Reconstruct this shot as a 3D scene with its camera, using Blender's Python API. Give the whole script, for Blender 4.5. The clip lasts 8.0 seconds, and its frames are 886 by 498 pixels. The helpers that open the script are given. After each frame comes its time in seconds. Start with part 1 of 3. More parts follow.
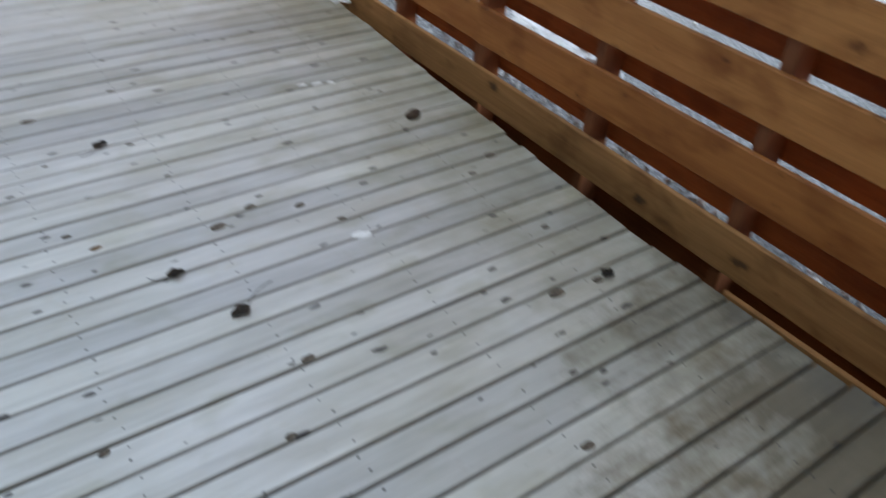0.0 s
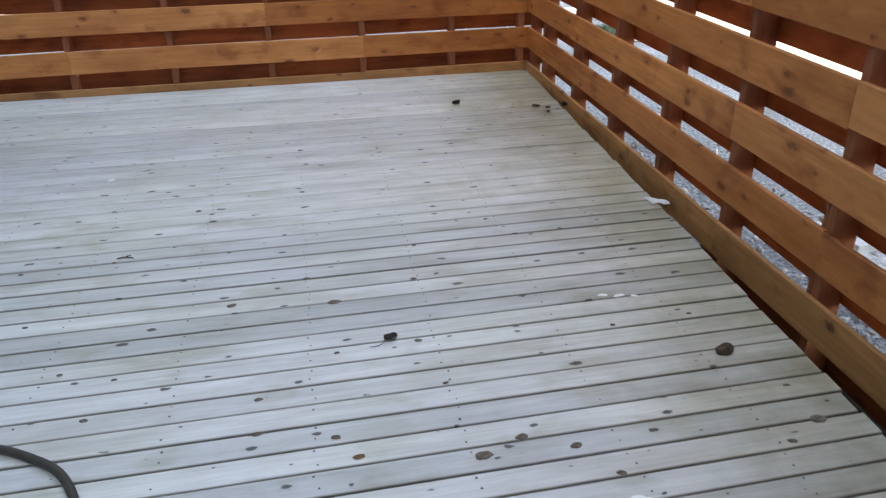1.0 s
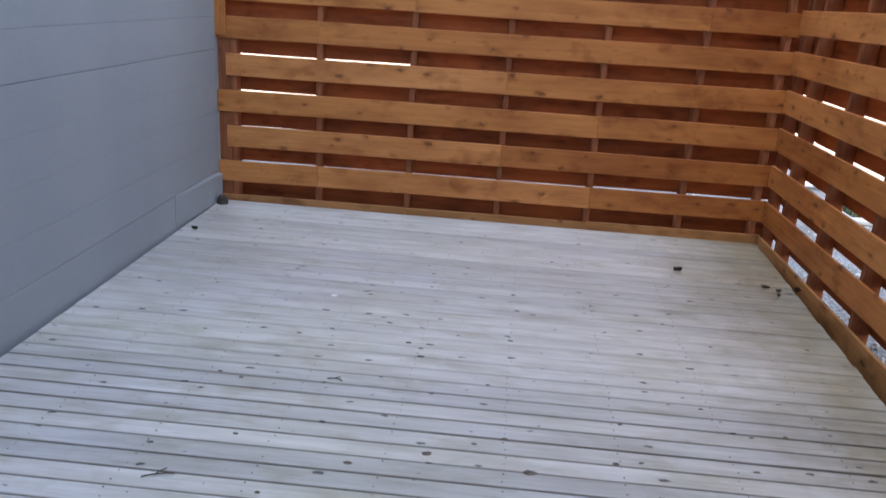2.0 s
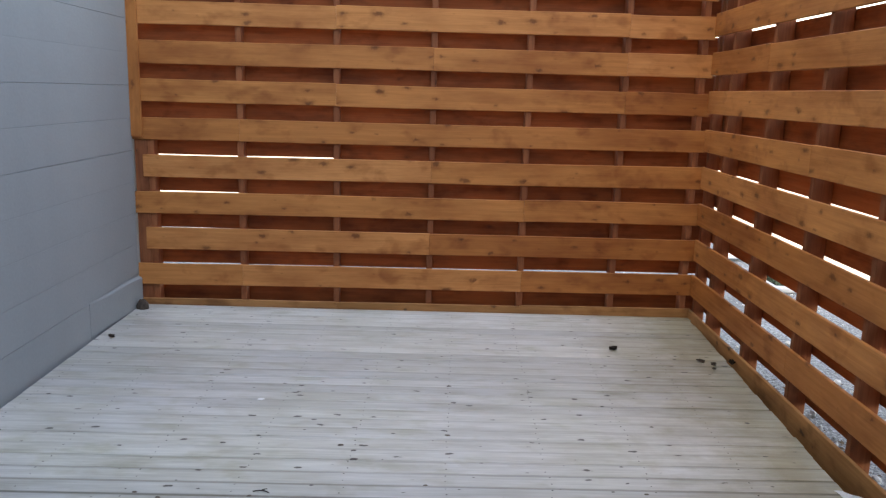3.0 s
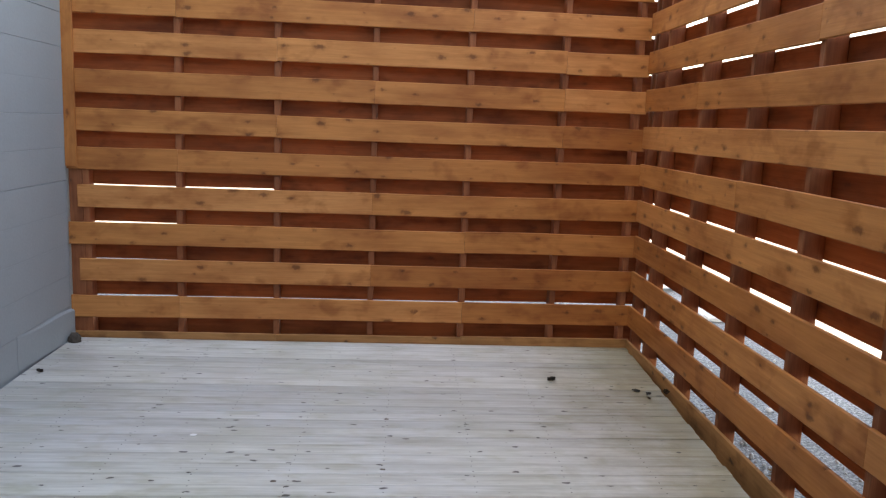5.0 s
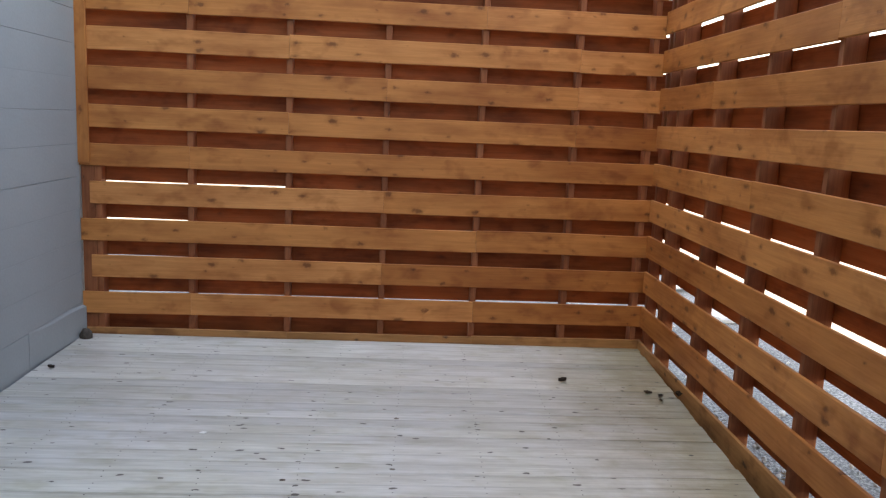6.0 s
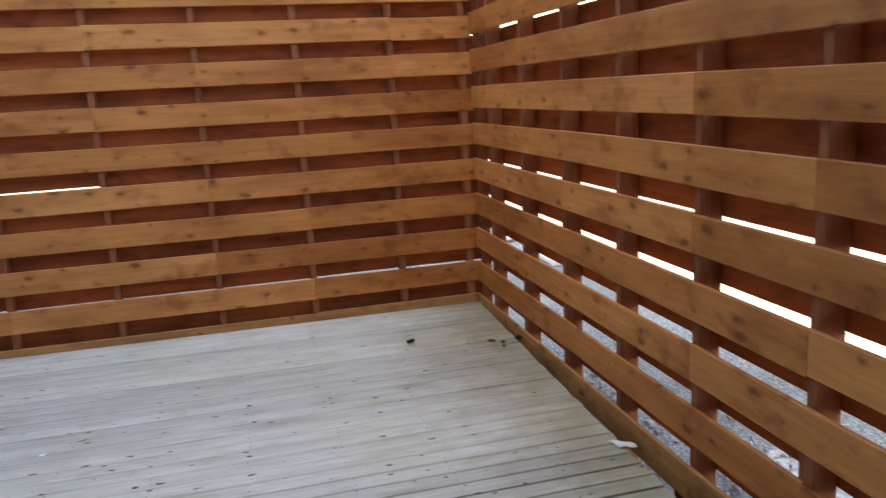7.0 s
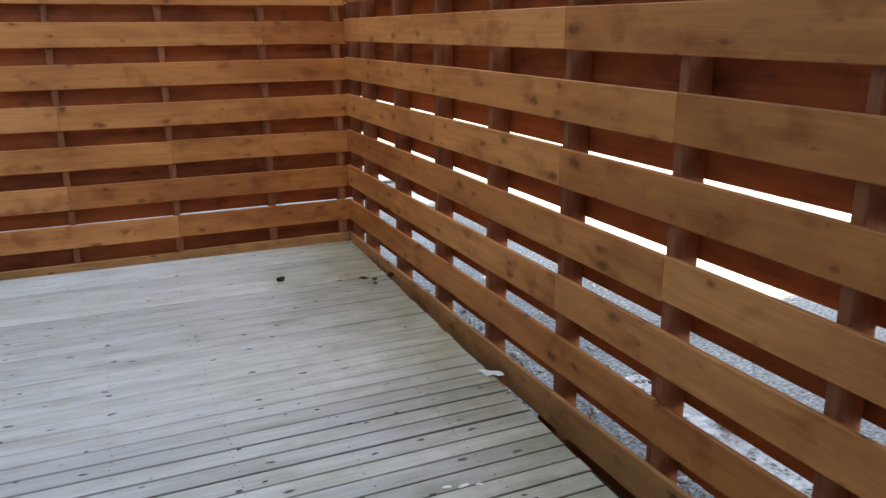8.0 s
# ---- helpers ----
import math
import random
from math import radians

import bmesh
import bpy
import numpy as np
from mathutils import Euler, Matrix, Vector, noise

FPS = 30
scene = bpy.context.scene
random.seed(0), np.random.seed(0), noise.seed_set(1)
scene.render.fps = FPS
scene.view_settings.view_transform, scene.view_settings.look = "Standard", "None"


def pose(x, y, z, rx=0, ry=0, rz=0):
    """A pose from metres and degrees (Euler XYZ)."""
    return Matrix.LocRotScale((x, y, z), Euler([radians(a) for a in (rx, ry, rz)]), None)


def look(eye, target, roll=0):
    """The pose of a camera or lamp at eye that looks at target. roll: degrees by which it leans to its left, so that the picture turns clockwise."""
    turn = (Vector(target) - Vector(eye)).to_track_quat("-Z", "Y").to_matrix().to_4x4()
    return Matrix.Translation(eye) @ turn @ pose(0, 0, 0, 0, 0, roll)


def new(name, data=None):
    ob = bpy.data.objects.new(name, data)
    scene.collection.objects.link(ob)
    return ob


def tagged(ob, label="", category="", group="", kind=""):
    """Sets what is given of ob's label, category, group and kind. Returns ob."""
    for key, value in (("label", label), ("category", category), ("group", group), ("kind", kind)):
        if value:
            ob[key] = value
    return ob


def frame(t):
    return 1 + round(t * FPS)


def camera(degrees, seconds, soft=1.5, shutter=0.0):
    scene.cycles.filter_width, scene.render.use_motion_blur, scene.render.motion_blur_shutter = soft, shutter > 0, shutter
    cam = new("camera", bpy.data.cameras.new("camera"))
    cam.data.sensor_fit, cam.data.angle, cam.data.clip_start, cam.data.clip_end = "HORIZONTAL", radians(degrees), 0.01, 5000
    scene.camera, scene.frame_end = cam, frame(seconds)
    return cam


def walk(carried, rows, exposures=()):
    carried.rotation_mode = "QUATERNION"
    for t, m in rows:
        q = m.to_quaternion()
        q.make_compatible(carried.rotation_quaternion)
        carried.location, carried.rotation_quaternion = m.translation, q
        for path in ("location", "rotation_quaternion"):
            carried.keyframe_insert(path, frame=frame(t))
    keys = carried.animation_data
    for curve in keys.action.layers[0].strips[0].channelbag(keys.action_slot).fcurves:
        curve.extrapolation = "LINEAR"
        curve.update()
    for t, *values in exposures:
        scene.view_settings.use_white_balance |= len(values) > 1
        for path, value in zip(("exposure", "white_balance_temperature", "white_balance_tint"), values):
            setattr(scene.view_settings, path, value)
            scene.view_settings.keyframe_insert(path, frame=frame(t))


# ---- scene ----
cam = camera(59.2, 8.0, soft=1.25, shutter=0.2)
PATH = [
    (0, (-1.86, -5.461, 1.264), (-0.878, -4.2, 0.06), 4.6),
    (0.2, (-1.832, -5.38, 1.284), (-1.012, -3.885, 0.239), 2.3),
    (0.5, (-1.752, -5.32, 1.318), (-1.167, -3.615, 0.451), -0.0),
    (1, (-1.708, -5.192, 1.327), (-1.336, -3.444, 0.43), -0.5),
    (1.2, (-1.739, -5.09, 1.305), (-1.415, -3.329, 0.413), 1.4),
    (1.5, (-1.81, -4.998, 1.322), (-1.658, -3.201, 0.457), 4.8),
    (2, (-1.812, -5.076, 1.43), (-1.909, -3.177, 0.811), 4.0),
    (3.3, (-1.717, -4.974, 1.416), (-1.645, -3.012, 1.032), 1.5),
    (3.5, (-1.685, -5.023, 1.435), (-1.645, -3.058, 1.064), 1.5),
    (4, (-1.698, -5.007, 1.431), (-1.582, -3.031, 1.146), 1.7),
    (4.5, (-1.701, -5.013, 1.44), (-1.522, -3.044, 1.138), 2.4),
    (6, (-1.703, -4.984, 1.44), (-1.561, -3.015, 1.12), 2.8),
    (6.5, (-1.698, -4.973, 1.433), (-1.471, -3.01, 1.125), 1.7),
    (6.8, (-1.652, -4.955, 1.443), (-1.276, -3.016, 1.099), -1.5),
    (7, (-1.635, -5.055, 1.452), (-1.115, -3.165, 1.058), -2.7),
    (7.2, (-1.569, -5.033, 1.461), (-0.953, -3.185, 1.007), -4.9),
    (7.5, (-1.547, -5.033, 1.404), (-0.908, -3.209, 0.89), -5.9),
    (8, (-1.64, -5.049, 1.395), (-0.826, -3.302, 0.86), -0.1),
]
EXPOSURES = [(0.0, 3.08, 9200, 7), (0.5, 3.20, 9100, 7), (1.0, 3.23, 8900, 9), (1.4, 3.00, 8300, 18), (2.0, 3.08, 8650, 16),
             (2.5, 3.08, 9300, 12), (3.5, 3.06, 9600, 12), (6.5, 3.06, 9850, 12), (8.0, 3.05, 9100, 8)]
walk(cam, [(t, look(eye, target, roll)) for t, eye, target, roll in PATH], EXPOSURES)

# ---- world and sun: clear day, the deck lies in the shade of the house ----
SUN_HIGH, SUN_FROM = 55.0, (-0.80, -0.60)   # elevation in degrees, horizontal way towards the sun
world = bpy.data.worlds.new("world")
scene.world = world
world.use_nodes = True
wt = world.node_tree
sky = wt.nodes.new("ShaderNodeTexSky")
sky.sky_type, sky.sun_disc = "NISHITA", False
sky.sun_elevation, sky.sun_rotation = radians(SUN_HIGH), math.atan2(SUN_FROM[0], SUN_FROM[1])
wt.links.new(sky.outputs[0], wt.nodes["Background"].inputs[0])
wt.nodes["Background"].inputs[1].default_value = 0.12
sun = new("sun", bpy.data.lights.new("sun", "SUN"))
sun.data.energy, sun.data.angle, sun.data.color = 4.0, radians(0.5), (1.0, 0.93, 0.82)
up = math.tan(radians(SUN_HIGH)) * math.hypot(*SUN_FROM)
sun.matrix_world = look((SUN_FROM[0] * 20, SUN_FROM[1] * 20, up * 20), (0, 0, 0))

# ---- materials ----
WIDE = 0.0825   # usual width of a deck plank


def nodes_of(name, rough):
    m = bpy.data.materials.new(name)
    m.use_nodes = True
    b = m.node_tree.nodes["Principled BSDF"]
    b.inputs["Roughness"].default_value = rough
    return m, m.node_tree, b


def node(t, kind, **values):
    n = t.nodes.new(kind)
    for key, value in values.items():
        n.inputs[key.replace("_", " ")].default_value = value
    return n


def ramp(t, fac, stops):
    r = t.nodes.new("ShaderNodeValToRGB")
    while len(r.color_ramp.elements) < len(stops):
        r.color_ramp.elements.new(0.5)
    for e, (p, c) in zip(r.color_ramp.elements, stops):
        e.position, e.color = p, (*c, 1) if len(c) == 3 else (c[0],) * 3 + (1,)
    t.links.new(fac, r.inputs[0])
    return r.outputs[0]


def mixed(t, kind, fac, a, b):
    n = t.nodes.new("ShaderNodeMix")
    n.data_type, n.blend_type = "RGBA", kind
    for socket, value in ((n.inputs[0], fac), (n.inputs[6], a), (n.inputs[7], b)):
        if isinstance(value, bpy.types.NodeSocket):
            t.links.new(value, socket)
        else:
            socket.default_value = value if not isinstance(value, tuple) else (*value, 1)
    return n.outputs[2]


def calc(t, op, a, b=0.0):
    n = t.nodes.new("ShaderNodeMath")
    n.operation = op
    for socket, value in zip(n.inputs, (a, b)):
        if isinstance(value, bpy.types.NodeSocket):
            t.links.new(value, socket)
        else:
            socket.default_value = value
    return n.outputs[0]


def placed(t, stretch):
    """Object coordinates, shifted by the object's random number, then stretched. Returns the vector and the random number."""
    co, info = t.nodes.new("ShaderNodeTexCoord"), t.nodes.new("ShaderNodeObjectInfo")
    shift = calc(t, "MULTIPLY", info.outputs["Random"], 37.0)
    add = t.nodes.new("ShaderNodeVectorMath")
    t.links.new(co.outputs["Object"], add.inputs[0])
    comb = t.nodes.new("ShaderNodeCombineXYZ")
    for n in range(3):
        t.links.new(shift, comb.inputs[n])
    t.links.new(comb.outputs[0], add.inputs[1])
    mul = t.nodes.new("ShaderNodeVectorMath")
    mul.operation = "MULTIPLY"
    mul.inputs[1].default_value = stretch
    t.links.new(add.outputs[0], mul.inputs[0])
    return mul.outputs[0], info.outputs["Random"], add.outputs[0]


def scaled(t, vec, by):
    mul = t.nodes.new("ShaderNodeVectorMath")
    mul.operation = "MULTIPLY"
    mul.inputs[1].default_value = by
    t.links.new(vec, mul.inputs[0])
    return mul.outputs[0]


def noise_of(t, vec, scale, detail=3.0, rough=0.55, distortion=0.0):
    n = node(t, "ShaderNodeTexNoise", Scale=scale, Detail=detail, Roughness=rough, Distortion=distortion)
    t.links.new(vec, n.inputs["Vector"])
    return n.outputs["Fac"]


def bumped(t, b, height, strength, distance):
    n = node(t, "ShaderNodeBump", Strength=strength, Distance=distance)
    t.links.new(height, n.inputs["Height"])
    t.links.new(n.outputs[0], b.inputs["Normal"])


def wood(name, dark, light, knot, knot_size, rough, stain, tone, across="z", gloss=0.3, knots=0.20, few=0.5, dirt=None, soft=0.035, streak=0.45, depth=0.85, ragged_by=0.10, smear=(0.70, 0.62, 0.55)):
    """Sawn softwood with the grain along x: long streaks, knots with a halo, stains, a tone of its own for each piece."""
    m, t, b = nodes_of(name, rough)
    vec, rnd, raw = placed(t, (1.2, 26, 26))
    grain = noise_of(t, vec, 1.6, 4, 0.6, 0.6)
    fine = noise_of(t, scaled(t, raw, (6, 220, 220)), 1.0, 2)
    base = ramp(t, grain, [(0.28, dark), (0.72, light)])
    base = mixed(t, "MULTIPLY", streak, base, ramp(t, fine, [(0.3, (0.72,)), (0.7, (1.1,))]))
    # knots, scattered cells, drawn out along the grain
    vo = t.nodes.new("ShaderNodeTexVoronoi")
    vo.voronoi_dimensions = "2D"
    vo.inputs["Scale"].default_value = 1.0
    wob = noise_of(t, raw, 60, 3)
    split, flat = t.nodes.new("ShaderNodeSeparateXYZ"), t.nodes.new("ShaderNodeCombineXYZ")
    warp = node(t, "ShaderNodeTexNoise", Scale=14.0, Detail=2.0)
    t.links.new(raw, warp.inputs["Vector"])
    bent = t.nodes.new("ShaderNodeVectorMath")
    bent.operation = "MULTIPLY_ADD"
    bent.inputs[1].default_value = (0.05, 0.022, 0.022)
    t.links.new(warp.outputs["Color"], bent.inputs[0])
    t.links.new(raw, bent.inputs[2])
    t.links.new(scaled(t, bent.outputs[0], knot_size), split.inputs[0])
    t.links.new(split.outputs[0], flat.inputs[0])
    t.links.new(split.outputs["XYZ".index(across.upper())], flat.inputs[1])
    t.links.new(flat.outputs[0], vo.inputs["Vector"])
    d = calc(t, "ADD", vo.outputs["Distance"], calc(t, "MULTIPLY", calc(t, "SUBTRACT", wob, 0.5), ragged_by))
    cell = t.nodes.new("ShaderNodeSeparateColor")
    t.links.new(vo.outputs["Color"], cell.inputs[0])
    size = calc(t, "MULTIPLY", calc(t, "POWER", calc(t, "MAXIMUM", calc(t, "SUBTRACT", cell.outputs[0], few), 0.0), 1.5), knots)
    edge = calc(t, "DIVIDE", calc(t, "SUBTRACT", size, d), soft)
    core = calc(t, "MINIMUM", calc(t, "MAXIMUM", edge, 0.0), 1.0)
    halo = calc(t, "MINIMUM", calc(t, "MAXIMUM", calc(t, "DIVIDE", calc(t, "SUBTRACT", calc(t, "MULTIPLY", size, 2.0), d), 0.25), 0.0), 1.0)
    base = mixed(t, "MULTIPLY", calc(t, "MULTIPLY", halo, 0.35), base, (0.55, 0.48, 0.40))
    base = mixed(t, "MIX", calc(t, "MULTIPLY", core, depth), base, knot)
    # stains at a larger scale
    blot = noise_of(t, scaled(t, raw, (1.5, 5, 5)), 1.3, 4, 0.6)
    base = mixed(t, "MULTIPLY", 1.0, base, ramp(t, blot, [(0.3, stain), (0.56, (1.0,)), (0.78, (1.14,))]))
    # cloudy smears and drips, a hand's width across
    cloud = noise_of(t, scaled(t, raw, (5, 8, 8)), 1.0, 3, 0.55, 0.2)
    base = mixed(t, "MULTIPLY", 1.0, base, ramp(t, cloud, [(0.31, smear), (0.46, (1.0,)), (1.0, (1.0,))]))
    base = mixed(t, "MULTIPLY", 1.0, base, ramp(t, rnd, [(0.0, tone[0]), (0.5, tone[1]), (1.0, tone[2])]))
    if dirt:
        # green and brown grime with a ragged outline towards the open end of the planks
        co = t.nodes.new("ShaderNodeTexCoord").outputs["Object"]
        end = t.nodes.new("ShaderNodeSeparateXYZ")
        t.links.new(co, end.inputs[0])
        geo = t.nodes.new("ShaderNodeNewGeometry").outputs["Position"]
        ragged = noise_of(t, geo, 4.0, 5, 0.65)
        reach = calc(t, "ADD", end.outputs[0], calc(t, "MULTIPLY", calc(t, "SUBTRACT", ragged, 0.5), 1.1))
        near = calc(t, "MINIMUM", calc(t, "MAXIMUM", calc(t, "DIVIDE", calc(t, "SUBTRACT", reach, 2.74), 0.65), 0.0), 1.0)
        base = mixed(t, "MULTIPLY", calc(t, "MULTIPLY", near, 0.82), base, dirt)
        # brown soiling at the near end, beside the fence
        place = t.nodes.new("ShaderNodeSeparateXYZ")
        t.links.new(geo, place.inputs[0])
        far = calc(t, "ADD", calc(t, "ADD", place.outputs[1], 4.27), calc(t, "MULTIPLY", calc(t, "ADD", place.outputs[0], 0.3), -0.75))
        soil = calc(t, "ADD", calc(t, "MULTIPLY", far, -2.0), calc(t, "MULTIPLY", calc(t, "SUBTRACT", noise_of(t, geo, 4.5, 6, 0.7), 0.52), 4.5))
        soil = calc(t, "MINIMUM", calc(t, "MAXIMUM", soil, 0.0), 1.0)
        base = mixed(t, "MULTIPLY", calc(t, "MULTIPLY", soil, 0.87), base, (0.33, 0.255, 0.155))
        # a thin green film in patches all over
        base = mixed(t, "MULTIPLY", 1.0, base, ramp(t, noise_of(t, geo, 1.1, 4, 0.6), [(0.42, (1.0, 1.0, 1.0)), (0.62, (0.95, 0.957, 0.90))]))
        # dirt that has settled along both worn edges of a plank
        rim = calc(t, "SUBTRACT", calc(t, "ABSOLUTE", calc(t, "SUBTRACT", end.outputs[1], WIDE / 2)), WIDE / 2 - 0.004)
        rim = calc(t, "ADD", calc(t, "DIVIDE", rim, 0.005), calc(t, "MULTIPLY", calc(t, "SUBTRACT", noise_of(t, scaled(t, raw, (3, 30, 3)), 1.0, 3), 0.5), 0.8))
        rim = calc(t, "MINIMUM", calc(t, "MAXIMUM", rim, 0.0), 1.0)
        worn = calc(t, "MINIMUM", calc(t, "MAXIMUM", calc(t, "DIVIDE", calc(t, "SUBTRACT", -2.05, place.outputs[1]), 0.45), 0.22), 1.0)
        base = mixed(t, "MULTIPLY", calc(t, "MULTIPLY", rim, worn), base, (0.40, 0.37, 0.33))
    t.links.new(base, b.inputs["Base Color"])
    t.links.new(ramp(t, grain, [(0.2, (rough + 0.1,)), (0.8, (rough - 0.12,))]), b.inputs["Roughness"])
    b.inputs["Specular IOR Level"].default_value = gloss
    bumped(t, b, calc(t, "ADD", fine, calc(t, "MULTIPLY", core, -0.6)), 0.35, 0.0015)
    return m


CEDAR = wood("stained_cedar", (0.439, 0.159, 0.045), (0.560, 0.216, 0.065), (0.165, 0.052, 0.013), (5.2, 9, 10.5), 0.56, (0.70, 0.59, 0.52),
             ((0.82, 0.73, 0.66), (1.0, 0.985, 0.97), (1.16, 1.22, 1.38)), knots=0.26, few=0.14, soft=0.12, streak=0.22, depth=0.85, ragged_by=0.26, smear=(0.70, 0.61, 0.53))
KICK = wood("soiled_cedar", (0.345, 0.150, 0.053), (0.455, 0.208, 0.076), (0.060, 0.030, 0.015), (5.2, 9, 9), 0.72, (0.60, 0.56, 0.52),
            ((0.90, 0.88, 0.86), (1.0, 1.0, 1.0), (1.06, 1.06, 1.08)), knots=0.25, few=0.14, soft=0.10, streak=0.3, depth=0.80, ragged_by=0.24, smear=(0.62, 0.57, 0.52))
STUD = wood("stained_stud", (0.257, 0.078, 0.031), (0.346, 0.114, 0.047), (0.08, 0.03, 0.015), (3.0, 12, 12), 0.68, (0.70, 0.64, 0.62),
            ((0.82, 0.80, 0.80), (1.0, 1.0, 1.0), (1.1, 1.08, 1.06)))
# same stained cedar, with the shade of the gaps darkened into its colour
OUTER_SHADED = wood("gap_shaded_cedar", (0.250, 0.066, 0.019), (0.326, 0.096, 0.029), (0.09, 0.028, 0.012), (3.0, 9, 7), 0.65, (0.50, 0.42, 0.40),
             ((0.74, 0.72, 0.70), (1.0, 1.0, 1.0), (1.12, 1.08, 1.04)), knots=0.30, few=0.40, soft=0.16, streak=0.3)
PLANK = wood("weathered_plank", (0.515, 0.507, 0.486), (0.655, 0.644, 0.620), (0.045, 0.034, 0.027), (5.4, 11, 6), 0.45, (0.78, 0.76, 0.71),
             ((0.83, 0.84, 0.86), (1.0, 1.0, 1.0), (1.06, 1.06, 1.05)), across="y", gloss=0.8, knots=0.120, few=0.10, dirt=(0.46, 0.40, 0.24), soft=0.024, depth=0.95, ragged_by=0.13, smear=(0.84, 0.83, 0.76))


def plain(name, colour, rough, scale=30.0, swing=0.25, bump=0.2, metal=0.0, gloss=0.5):
    m, t, b = nodes_of(name, rough)
    co = t.nodes.new("ShaderNodeTexCoord").outputs["Object"]
    a, f = noise_of(t, co, scale, 4), noise_of(t, co, scale * 9, 2)
    lo, hi = tuple(c * (1 - swing) for c in colour), tuple(min(1, c * (1 + swing)) for c in colour)
    base = ramp(t, a, [(0.3, lo), (0.7, hi)])
    base = mixed(t, "MULTIPLY", 0.5, base, ramp(t, f, [(0.3, (0.8,)), (0.7, (1.1,))]))
    t.links.new(base, b.inputs["Base Color"])
    b.inputs["Metallic"].default_value = metal
    b.inputs["Specular IOR Level"].default_value = gloss
    bumped(t, b, f, bump, 0.003)
    return m


def wall_paint():
    m, t, b = nodes_of("white_masonry_paint", 0.55)
    co = t.nodes.new("ShaderNodeTexCoord").outputs["Object"]
    big, fine = noise_of(t, co, 1.4, 4), noise_of(t, co, 60, 4)
    base = ramp(t, big, [(0.3, (0.300, 0.338, 0.352)), (0.7, (0.352, 0.392, 0.404))])
    base = mixed(t, "MULTIPLY", 0.35, base, ramp(t, fine, [(0.3, (0.88,)), (0.7, (1.04,))]))
    t.links.new(base, b.inputs["Base Color"])
    b.inputs["Specular IOR Level"].default_value = 0.35
    bumped(t, b, calc(t, "ADD", fine, calc(t, "MULTIPLY", noise_of(t, co, 9, 3), 2.0)), 0.25, 0.003)
    return m


def asphalt():
    m, t, b = nodes_of("gritty_asphalt", 0.8)
    co = t.nodes.new("ShaderNodeTexCoord").outputs["Object"]
    grit, patch = noise_of(t, co, 48, 5, 0.75), noise_of(t, co, 1.1, 5, 0.65)
    base = ramp(t, grit, [(0.36, (0.07, 0.07, 0.07)), (0.5, (0.20, 0.20, 0.20)), (0.63, (0.42, 0.415, 0.40))])
    base = mixed(t, "MULTIPLY", 1.0, base, ramp(t, patch, [(0.35, (0.62,)), (0.65, (1.15,))]))
    t.links.new(base, b.inputs["Base Color"])
    b.inputs["Specular IOR Level"].default_value = 0.2
    bumped(t, b, grit, 0.6, 0.006)
    return m


PAINT, ASPHALT = wall_paint(), asphalt()
# soil taken down to near black: the shade below the deck is in its colour
SHADE_SOIL = plain("shade_black_soil", (0.013, 0.009, 0.006), 0.95, 25, 0.5, 0.8, gloss=0.05)
CONCRETE = plain("pale_concrete", (0.50, 0.49, 0.47), 0.8, 8, 0.15, 0.4)
NAIL = plain("dark_nail", (0.08, 0.075, 0.07), 0.55, 40, 0.2, 0.1, 0.6)
LEAF = plain("dry_leaf", (0.055, 0.040, 0.030), 0.75, 60, 0.5, 0.4)
LITTER = plain("leaf_litter", (0.13, 0.09, 0.06), 0.9, 30, 0.6, 0.4, gloss=0.15)
STONE = plain("grey_stone", (0.30, 0.29, 0.28), 0.8, 20, 0.4, 0.5)
BROWN = plain("brown_husk", (0.085, 0.058, 0.042), 0.85, 60, 0.35, 0.6, gloss=0.2)
WHITE = plain("white_splash", (0.88, 0.88, 0.87), 0.5, 40, 0.06, 0.2)
PAPER = plain("white_sheet", (0.90, 0.91, 0.92), 0.4, 12, 0.08, 0.1)
HOSE = plain("olive_rubber", (0.045, 0.040, 0.030), 0.5, 50, 0.2, 0.15, gloss=0.35)
HOUSE = plain("pale_render", (0.55, 0.56, 0.57), 0.7, 3, 0.1, 0.2)
ROOFING = plain("dark_roofing", (0.09, 0.09, 0.095), 0.85, 12, 0.25, 0.4)

# ---- mesh helpers ----
def part(name, bm, material, parent=None, label="", at=None):
    data = bpy.data.meshes.new(name)
    bm.to_mesh(data)
    bm.free()
    data.materials.append(material)
    ob = new(name, data)
    if parent:
        ob.parent = parent
    if at is not None:
        ob.matrix_basis = at
    if label:
        ob["label"] = label
    return ob


def bar(length, depth, height, chamfer=0.003, bow=0.0, twist=0.0, steps=1, skew=0.0):
    """A sawn bar along x from 0, y from 0 to depth, z from 0 to height, with broken edges. bow: its middle leans out; skew: its far end is cut aslant."""
    bm, c = bmesh.new(), chamfer
    ring = [(c, 0), (depth - c, 0), (depth, c), (depth, height - c), (depth - c, height), (c, height), (0, height - c), (0, c)]
    rows = []
    for s in range(steps + 1):
        f = s / steps
        push, lift = bow * math.sin(math.pi * f), twist * math.sin(math.pi * f * 1.5)
        rows.append([bm.verts.new((f * length + (skew * (y / depth) if s == steps else 0), y + push, z + lift)) for y, z in ring])
    for a, b in zip(rows, rows[1:]):
        for n in range(8):
            bm.faces.new((a[n], a[n - 1], b[n - 1], b[n]))
    bm.faces.new(rows[0])
    bm.faces.new(rows[-1][::-1])
    bmesh.ops.recalc_face_normals(bm, faces=bm.faces)
    return bm


